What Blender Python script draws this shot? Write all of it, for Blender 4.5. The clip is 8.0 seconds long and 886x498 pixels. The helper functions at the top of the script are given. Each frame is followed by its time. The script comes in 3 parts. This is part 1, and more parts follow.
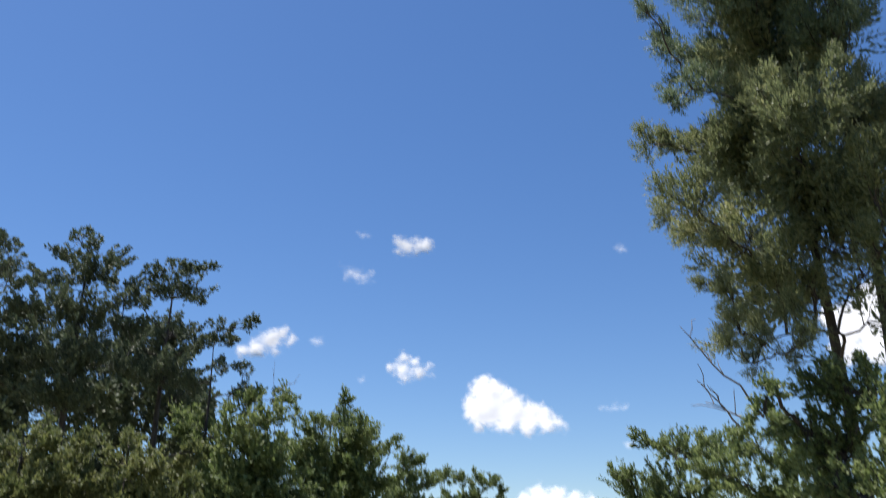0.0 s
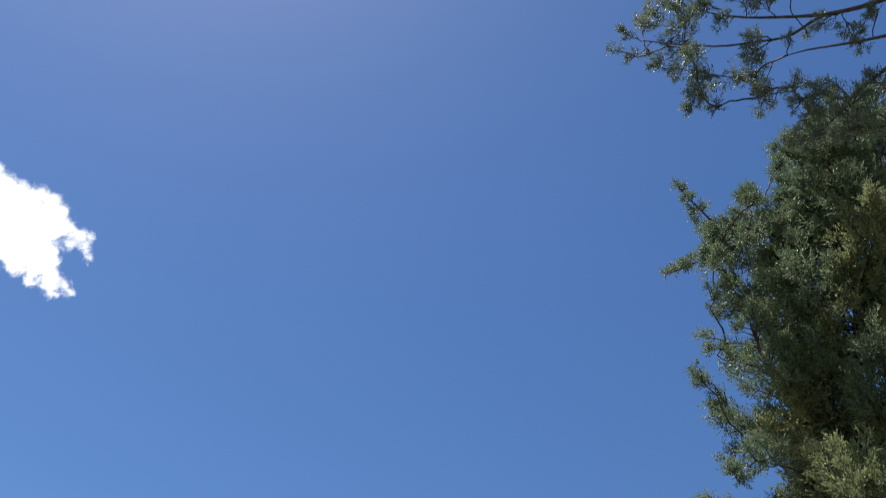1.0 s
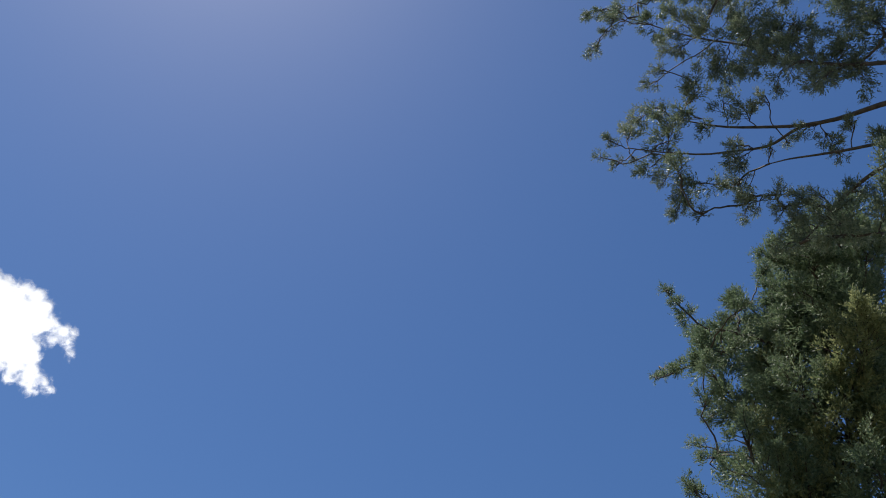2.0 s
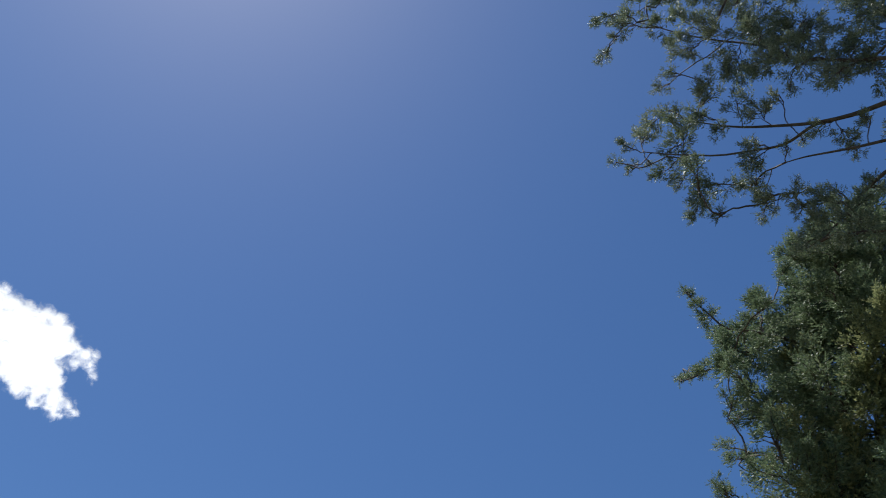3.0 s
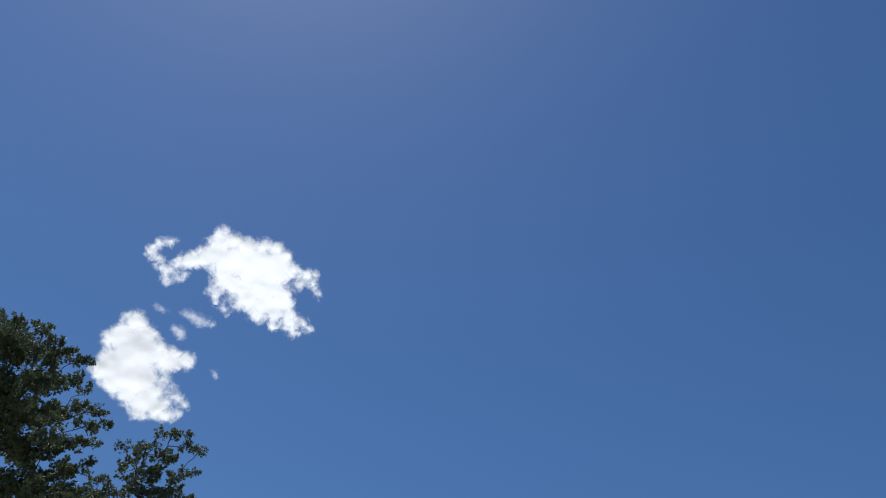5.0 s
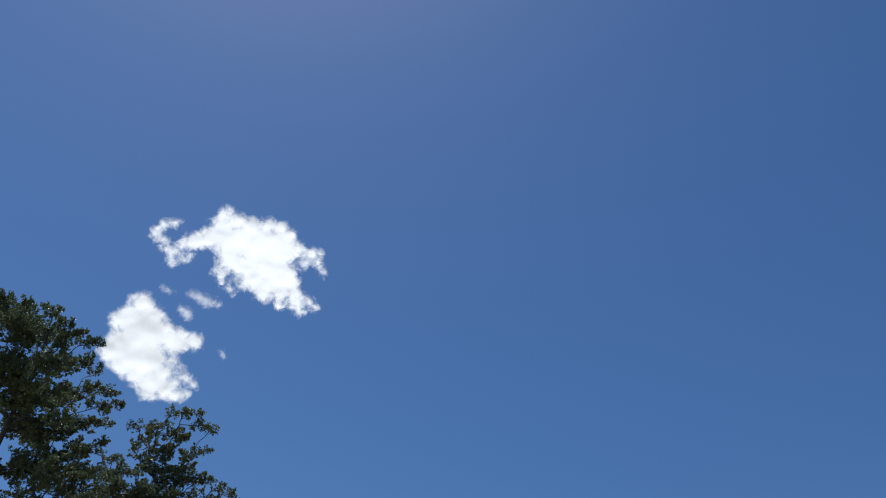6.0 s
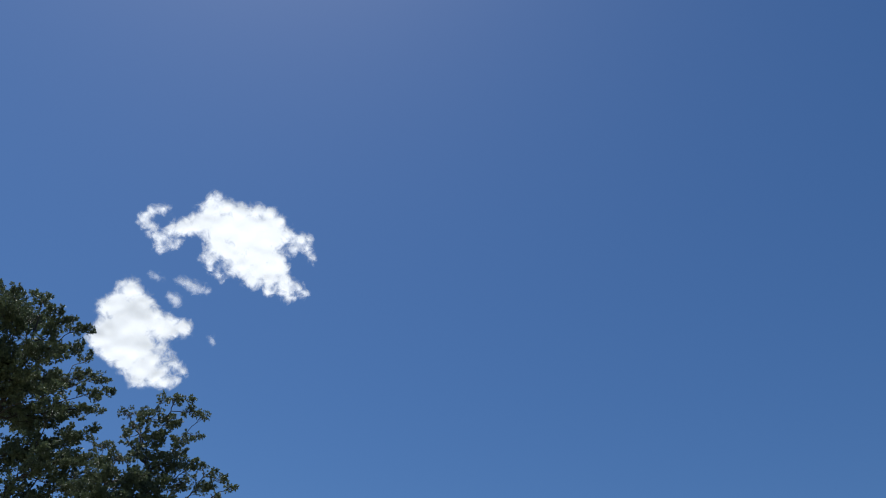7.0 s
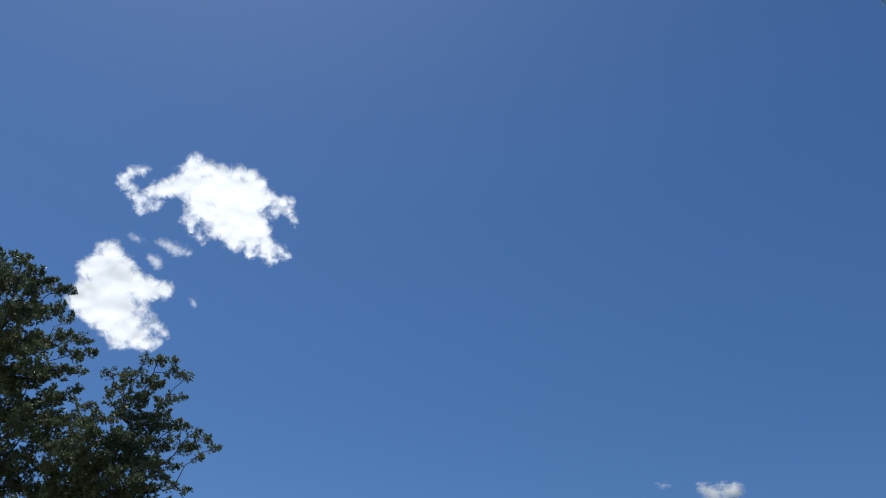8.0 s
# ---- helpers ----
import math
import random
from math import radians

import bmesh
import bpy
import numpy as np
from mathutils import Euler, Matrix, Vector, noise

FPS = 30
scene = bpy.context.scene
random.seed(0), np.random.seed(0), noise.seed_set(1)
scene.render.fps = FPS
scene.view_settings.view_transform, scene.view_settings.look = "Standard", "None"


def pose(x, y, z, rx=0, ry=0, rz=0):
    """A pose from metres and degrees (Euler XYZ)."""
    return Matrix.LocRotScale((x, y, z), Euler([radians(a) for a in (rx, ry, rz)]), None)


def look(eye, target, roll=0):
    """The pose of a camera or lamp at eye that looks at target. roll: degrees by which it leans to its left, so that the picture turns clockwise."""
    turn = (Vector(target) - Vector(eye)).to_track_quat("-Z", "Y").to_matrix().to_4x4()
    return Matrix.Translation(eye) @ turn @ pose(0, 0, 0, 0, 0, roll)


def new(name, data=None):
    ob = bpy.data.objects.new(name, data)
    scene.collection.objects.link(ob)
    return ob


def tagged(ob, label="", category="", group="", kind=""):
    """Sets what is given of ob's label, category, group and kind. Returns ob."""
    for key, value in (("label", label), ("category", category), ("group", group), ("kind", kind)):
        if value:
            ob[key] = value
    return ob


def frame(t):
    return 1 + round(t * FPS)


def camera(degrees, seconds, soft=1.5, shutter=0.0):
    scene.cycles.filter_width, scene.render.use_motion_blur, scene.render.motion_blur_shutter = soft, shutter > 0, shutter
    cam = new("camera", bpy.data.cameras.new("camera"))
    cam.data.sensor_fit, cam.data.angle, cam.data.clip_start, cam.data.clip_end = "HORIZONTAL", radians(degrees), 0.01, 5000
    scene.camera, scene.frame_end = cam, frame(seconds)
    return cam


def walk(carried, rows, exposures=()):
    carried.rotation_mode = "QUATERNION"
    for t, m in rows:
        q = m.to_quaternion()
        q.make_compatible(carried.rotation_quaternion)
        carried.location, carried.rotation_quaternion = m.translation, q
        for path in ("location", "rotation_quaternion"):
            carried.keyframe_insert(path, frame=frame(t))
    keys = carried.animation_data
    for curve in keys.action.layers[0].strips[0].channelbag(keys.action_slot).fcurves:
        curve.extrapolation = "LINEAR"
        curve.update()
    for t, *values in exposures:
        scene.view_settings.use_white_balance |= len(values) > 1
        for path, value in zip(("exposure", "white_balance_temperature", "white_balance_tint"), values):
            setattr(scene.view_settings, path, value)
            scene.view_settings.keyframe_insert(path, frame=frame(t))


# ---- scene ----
# Camera: it stands still, is tilted up to the sky and then turned to the left.
BASE = Matrix.Rotation(radians(21), 4, "X")
EYE = Vector((0, 0, 1.6))


def turned(yaw, pitch, roll, dx, dy, dz):
    return Matrix.Translation(EYE + Vector((dx, dy, dz))) @ BASE @ pose(0, 0, 0, 90 + pitch, roll, yaw)


cam = camera(55.06, 8.0, soft=1.0, shutter=0.2)
walk(cam, [(t, turned(*a)) for t, *a in [
    (0.0, 0.0, 0.0, 0.0, 0.0, 0.0, 0.0), (0.5, 3.23, 13.86, -1.06, 0.013, 0.01, 0.053), (1.0, 3.02, 23.73, -2.85, -0.008, 0.021, 0.033),
    (1.5, 2.56, 28.37, -2.79, -0.026, -0.013, 0.069), (1.7, 2.25, 29.48, -2.88, -0.017, -0.004, 0.099), (2.8, 2.74, 30.9, -1.78, -0.039, -0.038, 0.116),
    (3.0, 4.15, 30.91, -1.39, -0.056, -0.052, 0.081), (3.5, 9.81, 30.25, 0.16, -0.084, -0.04, 0.094), (4.0, 15.91, 28.43, 1.58, -0.15, -0.018, 0.052),
    (4.5, 19.76, 25.05, 3.35, -0.165, 0.018, 0.037), (4.7, 20.32, 24.05, 3.15, -0.172, 0.012, 0.036), (5.8, 21.41, 21.24, 4.07, -0.2, -0.005, 0.007),
    (6.0, 21.35, 21.3, 4.14, -0.205, -0.012, 0.001), (6.5, 21.05, 20.79, 4.37, -0.215, -0.028, -0.003), (7.0, 20.75, 20.26, 4.6, -0.225, -0.032, -0.005),
    (7.5, 20.48, 19.79, 4.71, -0.24, -0.034, -0.006), (8.0, 19.52, 17.69, 4.69, -0.255, -0.03, -0.015)]], exposures=((0.0, 0.75, 6400, 12), (0.5, 0.75, 6450, 11), (1.0, 0.62, 6500, 10), (1.6, 0.44, 6500, 10), (3.0, 0.35, 6300, 8), (3.5, 0.28, 6250, 8), (4.5, 0.05, 6200, 7.5), (6.0, 0.06, 6180, 7), (8.0, 0.1, 6120, 7)))

# Sky and sun: clear summer noon, the sun high over the trees.
SUN_AZ, SUN_EL = 62, 72
world = bpy.data.worlds.new("sky")
scene.world = world
world.use_nodes = True
nt = world.node_tree
sky = nt.nodes.new("ShaderNodeTexSky")
sky.sky_type = "NISHITA"
sky.sun_disc = False
sky.sun_elevation, sky.sun_rotation = radians(SUN_EL), radians(-SUN_AZ)
sky.altitude, sky.air_density, sky.dust_density, sky.ozone_density = 200, 1.0, 0.37, 3.0
hue = nt.nodes.new("ShaderNodeHueSaturation")
hue.inputs["Hue"].default_value, hue.inputs["Saturation"].default_value = 0.505, 1.21
nt.links.new(sky.outputs[0], hue.inputs["Color"])
nt.links.new(hue.outputs[0], nt.nodes["Background"].inputs[0])
nt.nodes["Background"].inputs[1].default_value = 0.078
sun = new("sun", bpy.data.lights.new("sun", "SUN"))
sun.data.energy, sun.data.angle, sun.data.color = 5.0, radians(0.53), (1.0, 0.96, 0.9)


def spot(az, el, d):
    """A point at azimuth az (left positive) and elevation el in degrees, d metres from the standpoint."""
    a, e = radians(az), radians(el)
    return EYE + d * Vector((-math.sin(a) * math.cos(e), math.cos(a) * math.cos(e), math.sin(e)))


sun.matrix_world = look(spot(SUN_AZ, SUN_EL, 60), EYE)

# ---------------------------------------------------------------- materials


def nodes_of(name):
    m = bpy.data.materials.new(name)
    m.use_nodes = True
    t = m.node_tree
    return m, t, t.nodes["Principled BSDF"], t.nodes["Material Output"]


def noise_node(t, scale, detail=4.0, rough=0.55):
    co = t.nodes.new("ShaderNodeTexCoord")
    n = t.nodes.new("ShaderNodeTexNoise")
    n.inputs["Scale"].default_value = scale
    n.inputs["Detail"].default_value = detail
    n.inputs["Roughness"].default_value = rough
    t.links.new(co.outputs["Object"], n.inputs["Vector"])
    return n


def ramp_node(t, fac, stops):
    r = t.nodes.new("ShaderNodeValToRGB")
    t.links.new(fac, r.inputs[0])
    while len(r.color_ramp.elements) < len(stops):
        r.color_ramp.elements.new(0.5)
    for e, (p, c) in zip(r.color_ramp.elements, stops):
        e.position, e.color = p, (*c, 1)
    return r


def leaf_material(name, dark, mid, light, gloss=0.45, through_light=0.35):
    """Leaves that differ one by one and bough by bough, with some light coming through them."""
    m, t, bsdf, out = nodes_of(name)
    geo = t.nodes.new("ShaderNodeNewGeometry")
    big = noise_node(t, 0.9, 2.0)
    add = t.nodes.new("ShaderNodeMath")
    add.operation = "MULTIPLY_ADD"
    add.inputs[1].default_value = 0.55
    t.links.new(geo.outputs["Random Per Island"], add.inputs[0])
    half = t.nodes.new("ShaderNodeMath")
    half.operation = "MULTIPLY_ADD"
    half.inputs[1].default_value, half.inputs[2].default_value = 0.9, -0.22
    t.links.new(big.outputs["Fac"], half.inputs[0])
    t.links.new(half.outputs[0], add.inputs[2])
    r = ramp_node(t, add.outputs[0], [(0.1, dark), (0.5, mid), (0.9, light)])
    t.links.new(r.outputs[0], bsdf.inputs["Base Color"])
    bsdf.inputs["Roughness"].default_value = gloss
    tr = t.nodes.new("ShaderNodeBsdfTranslucent")
    t.links.new(r.outputs[0], tr.inputs["Color"])
    mix = t.nodes.new("ShaderNodeMixShader")
    mix.inputs[0].default_value = through_light
    t.links.new(bsdf.outputs[0], mix.inputs[1])
    t.links.new(tr.outputs[0], mix.inputs[2])
    t.links.new(mix.outputs[0], out.inputs["Surface"])
    return m


def bark_material(name, dark, light):
    m, t, bsdf, _ = nodes_of(name)
    n = noise_node(t, 14.0, 6.0, 0.65)
    co = t.nodes.new("ShaderNodeTexCoord")
    mp = t.nodes.new("ShaderNodeMapping")
    mp.inputs["Scale"].default_value = (1, 1, 0.18)
    t.links.new(co.outputs["Object"], mp.inputs[0])
    t.links.new(mp.outputs[0], n.inputs["Vector"])
    r = ramp_node(t, n.outputs["Fac"], [(0.35, dark), (0.68, light)])
    t.links.new(r.outputs[0], bsdf.inputs["Base Color"])
    bsdf.inputs["Roughness"].default_value = 0.9
    b = t.nodes.new("ShaderNodeBump")
    b.inputs["Strength"].default_value, b.inputs["Distance"].default_value = 0.8, 0.02
    t.links.new(n.outputs["Fac"], b.inputs["Height"])
    t.links.new(b.outputs[0], bsdf.inputs["Normal"])
    return m


def ground_material():
    m, t, bsdf, _ = nodes_of("grassy ground paled for bounce light")
    n, f = noise_node(t, 0.35, 5.0), noise_node(t, 9.0, 6.0, 0.7)
    # unseen ground: its colours are paled to bounce light up into the trees
    a = ramp_node(t, n.outputs["Fac"], [(0.35, (0.12, 0.13, 0.07)), (0.55, (0.2, 0.18, 0.12)), (0.75, (0.3, 0.26, 0.2))])
    b = ramp_node(t, f.outputs["Fac"], [(0.3, (0.5, 0.5, 0.5)), (0.7, (1.2, 1.2, 1.1))])
    mx = t.nodes.new("ShaderNodeMix")
    mx.data_type, mx.blend_type = "RGBA", "MULTIPLY"
    mx.inputs["Factor"].default_value = 1.0
    t.links.new(a.outputs[0], mx.inputs["A"])
    t.links.new(b.outputs[0], mx.inputs["B"])
    t.links.new(mx.outputs["Result"], bsdf.inputs["Base Color"])
    bsdf.inputs["Roughness"].default_value = 0.95
    bp = t.nodes.new("ShaderNodeBump")
    bp.inputs["Distance"].default_value = 0.05
    t.links.new(f.outputs["Fac"], bp.inputs["Height"])
    t.links.new(bp.outputs[0], bsdf.inputs["Normal"])
    return m


def cloud_material(name, solid, soft, through_light):
    """White water droplets that throw light back and let it through. The edge is frayed by fractal noise round the depth
    of the cloud; solid: how dense it is in its midst; soft: how slowly it thins out."""
    m, t, bsdf, out = nodes_of(name)
    t.nodes.remove(bsdf)
    d, tr = t.nodes.new("ShaderNodeBsdfDiffuse"), t.nodes.new("ShaderNodeBsdfTranslucent")
    for s in (d, tr):
        s.inputs["Color"].default_value = (0.77, 0.77, 0.775, 1)
    mix = t.nodes.new("ShaderNodeMixShader")
    mix.inputs[0].default_value = through_light
    t.links.new(d.outputs[0], mix.inputs[1])
    t.links.new(tr.outputs[0], mix.inputs[2])
    clear = t.nodes.new("ShaderNodeBsdfTransparent")
    deep, dense = t.nodes.new("ShaderNodeAttribute"), t.nodes.new("ShaderNodeAttribute")
    deep.attribute_name, dense.attribute_name = "deep", "dense"
    n = noise_node(t, 1 / 16, 6.0, 0.58)
    n.inputs["Distortion"].default_value = 0.45
    sway = t.nodes.new("ShaderNodeMath")
    sway.operation = "MULTIPLY_ADD"
    sway.inputs[1].default_value, sway.inputs[2].default_value = 27.0, -11.8
    t.links.new(n.outputs["Fac"], sway.inputs[0])
    add = t.nodes.new("ShaderNodeMath")
    t.links.new(sway.outputs[0], add.inputs[0])
    t.links.new(deep.outputs["Fac"], add.inputs[1])
    edge = t.nodes.new("ShaderNodeMapRange")
    edge.interpolation_type = "SMOOTHSTEP"
    edge.inputs["From Min"].default_value, edge.inputs["From Max"].default_value = -3.0, soft
    edge.inputs["To Max"].default_value = solid
    t.links.new(add.outputs[0], edge.inputs["Value"])
    cut = t.nodes.new("ShaderNodeMath")
    cut.operation = "MULTIPLY"
    t.links.new(edge.outputs[0], cut.inputs[0])
    t.links.new(dense.outputs["Fac"], cut.inputs[1])
    fade = t.nodes.new("ShaderNodeMixShader")
    t.links.new(cut.outputs[0], fade.inputs[0])
    t.links.new(clear.outputs[0], fade.inputs[1])
    t.links.new(mix.outputs[0], fade.inputs[2])
    t.links.new(fade.outputs[0], out.inputs["Surface"])
    return m


CEDAR = leaf_material("cedar sprays", (0.06, 0.098, 0.055), (0.13, 0.182, 0.098), (0.235, 0.272, 0.155), 0.55, 0.4)
CEDAR_OLIVE = leaf_material("olive cedar sprays", (0.085, 0.115, 0.054), (0.19, 0.22, 0.1), (0.33, 0.33, 0.155), 0.58, 0.46)
CEDAR_DARK = leaf_material("cedar sprays in the upper boughs", (0.06, 0.09, 0.055), (0.132, 0.17, 0.102), (0.26, 0.28, 0.18), 0.48, 0.4)
PINE = leaf_material("pine needles", (0.046, 0.066, 0.038), (0.1, 0.132, 0.07), (0.18, 0.2, 0.105), 0.6, 0.25)
BROAD = leaf_material("broad leaves", (0.06, 0.1, 0.026), (0.155, 0.2, 0.068), (0.26, 0.305, 0.115), 0.6, 0.45)
SHRUB = leaf_material("shrub leaves", (0.06, 0.085, 0.025), (0.145, 0.168, 0.055), (0.25, 0.255, 0.095), 0.6, 0.4)
BARK = bark_material("dark bark", (0.022, 0.018, 0.015), (0.08, 0.068, 0.055))
CEDAR_BARK = bark_material("shaggy red brown bark", (0.028, 0.021, 0.016), (0.095, 0.072, 0.055))
DEAD = bark_material("grey dead wood", (0.1, 0.085, 0.07), (0.26, 0.23, 0.2))
# one cloud stuff in backlit and front-lit copies: through_light sets how each brightens
CLOUD = cloud_material("dense cloud lit from behind", 1.0, 12.0, 0.85)
HAZE = cloud_material("thin cloud lit from behind", 0.6, 14.0, 0.85)
HEAP = cloud_material("heaped cloud lit from the front", 1.0, 12.0, 0.15)
FAINT = cloud_material("faint cloud lit from the front", 0.6, 14.0, 0.15)

# ---------------------------------------------------------------- mesh helpers


def fast_mesh(name, verts, faces, material, smooth=False):
    """A mesh of equal-sided faces from arrays."""
    me = bpy.data.meshes.new(name)
    n, k = faces.shape
    me.vertices.add(len(verts))
    me.vertices.foreach_set("co", np.asarray(verts, np.float32).ravel())
    me.loops.add(n * k)
    me.loops.foreach_set("vertex_index", faces.astype(np.int32).ravel())
    me.polygons.add(n)
    me.polygons.foreach_set("loop_start", np.arange(0, n * k, k, dtype=np.int32))
    if smooth:
        me.polygons.foreach_set("use_smooth", np.ones(n, dtype=bool))
    me.update(calc_edges=True)
    me.materials.append(material)
    return me


def tubes_mesh(name, runs, material, sides=6):
    """Tapered round tubes along point runs [(points, radii), ...], in one mesh."""
    vs, fs, at = [], [], 0
    for pts, rad in runs:
        pts = np.asarray(pts, float)
        k = sides if max(rad) > 0.02 else max(3, sides - 3)
        ang = np.arange(k) * 2 * np.pi / k
        tang = np.gradient(pts, axis=0)
        tang /= np.linalg.norm(tang, axis=1)[:, None] + 1e-9
        ref = np.array([0.31, 0.95, 0.05]) if abs(tang[0, 2]) > 0.7 else np.array([0.0, 0.0, 1.0])
        u = np.cross(tang, ref)
        u /= np.linalg.norm(u, axis=1)[:, None] + 1e-9
        w = np.cross(tang, u)
        ring = pts[:, None] + np.asarray(rad)[:, None, None] * (np.cos(ang)[None, :, None] * u[:, None] + np.sin(ang)[None, :, None] * w[:, None])
        vs.append(ring.reshape(-1, 3))
        m = len(pts)
        i, j = np.meshgrid(np.arange(m - 1), np.arange(k), indexing="ij")
        a = at + i * k + j
        b = at + i * k + (j + 1) % k
        fs.append(np.stack([a, b, b + k, a + k], -1).reshape(-1, 4))
        at += m * k
    return fast_mesh(name, np.concatenate(vs), np.concatenate(fs), material, True)


def bent(rng, a, b, n, sag=0.0, wob=0.05):
    """A curved run of n points from a to b; sag lifts its middle."""
    a, b = np.asarray(a, float), np.asarray(b, float)
    s = np.linspace(0, 1, n)[:, None]
    p = a + (b - a) * s
    size = np.linalg.norm(b - a)
    p[:, 2] += (4 * s * (1 - s))[:, 0] * sag * size
    bumps = rng.normal(0, wob * size / n, (n, 3)).cumsum(0)
    bumps -= np.linspace(0, 1, n)[:, None] * bumps[-1]
    bumps[0] = 0
    return p + bumps


def part(name, me, parent, label=""):
    ob = new(name, me)
    ob.parent = parent
    if label:
        tagged(ob, label)
    return ob


def unit(v):
    return v / (np.linalg.norm(v, axis=-1, keepdims=True) + 1e-9)


# ---------------------------------------------------------------- foliage
# each kind of leaf: length, width, leaves on a twig, twig length, how far a leaf leans off its twig
KINDS = {"cedar": (0.038, 0.0145, 5, 0.07, 0.55), "broad": (0.1, 0.065, 6, 0.2, 1.1), "shrub": (0.085, 0.055, 6, 0.16, 1.0)}


def leaves_on(rng, starts, ways, kind, size):
    """Corners of kite-shaped leaves along twigs that begin at starts and go the given ways; size: one number a twig."""
    length, width, count, twig, lean = KINDS[kind]
    n = len(starts)
    s = np.tile(np.linspace(0.1, 1.0, count), (n, 1)) + rng.normal(0, 0.05, (n, count))
    tl = twig * size[:, None] * rng.uniform(0.6, 1.3, (n, 1))
    base = starts[:, None] + ways[:, None] * (s * tl)[..., None]
    w = unit(ways[:, None] + lean * rng.normal(0, 0.75, (n, count, 3)))
    side = unit(np.cross(w, rng.normal(0, 1, (n, count, 3))))
    ln = length * size[:, None, None] * rng.uniform(0.65, 1.25, (n, count, 1))
    wd = width * size[:, None, None] * rng.uniform(0.7, 1.2, (n, count, 1)) * 0.5
    up = np.cross(w, side)
    mid = base + w * ln * 0.45
    q = np.stack([base, mid + side * wd + up * wd * 0.3, base + w * ln, mid - side * wd + up * wd * 0.3], 2)
    return q.reshape(-1, 3)


def across(rng, ways, n):
    """n directions square to each of the given ways."""
    v = rng.normal(0, 1, (len(ways), n, 3))
    return unit(v - (v * ways[:, None]).sum(-1, keepdims=True) * ways[:, None])


def cedar_sprays(rng, starts, ways, size):
    """Feathery sprays: short scaly twigs on both sides of a stem, longest at its foot."""
    n, k = len(starts), 6
    long = 0.135 * size[:, None] * rng.uniform(0.7, 1.3, (n, 1))
    s = np.tile(np.linspace(0.1, 1.0, k), (n, 1))
    base = starts[:, None] + ways[:, None] * (s * long)[..., None]
    way = unit(ways[:, None] + across(rng, ways, k) * (0.85 - 0.5 * s)[..., None])
    each = np.repeat(size, k) * (1.15 - 0.5 * s).ravel()
    return leaves_on(rng, base.reshape(-1, 3), way.reshape(-1, 3), "cedar", each)


def needle_tufts(rng, starts, ways, size):
    """Bottle brushes of short needles round the end of a shoot."""
    n, k = len(starts), 9
    long = 0.062 * size[:, None] * rng.uniform(0.7, 1.3, (n, 1))
    s = rng.uniform(0.45, 1.0, (n, k))
    base = starts[:, None] + ways[:, None] * (s * long)[..., None]
    w = unit(ways[:, None] * (0.1 + 1.1 * s)[..., None] + across(rng, ways, k))
    wide = 0.0092 * size[:, None, None]
    side = unit(np.cross(w, rng.normal(0, 1, (n, k, 3))))
    ln = 0.036 * size[:, None, None] * rng.uniform(0.7, 1.15, (n, k, 1))
    q = np.stack([base, base + w * ln * 0.5 + side * wide, base + w * ln, base + w * ln * 0.5 - side * wide], 2)
    return q.reshape(-1, 3)


def branchlets(rng, lim, c, r, outward, n, flat, upturn):
    """Runs of six points that fork from the last stretch of a limb and fan out to uneven tips round c."""
    near = [k for k in range(2, 8) if np.linalg.norm(lim[k] - c) < 1.1 * r + 0.05] or [7]
    reach = r * rng.uniform(0.45, 1.08, (n, 1)) * np.where(rng.random((n, 1)) < 0.14, 1.28, 1.0)
    tips = c + unit(rng.normal(0, 1, (n, 3)) + 0.55 * outward) * reach * np.array([1, 1, flat])
    runs = []
    for tip in tips:
        run = bent(rng, lim[near[int(rng.integers(len(near)))]], tip, 6, -0.04, 0.18)
        run[:, 2] += np.linspace(0, 1, 6) ** 2 * upturn * np.linalg.norm(run[-1] - run[0])
        runs.append(run)
    return np.array(runs)


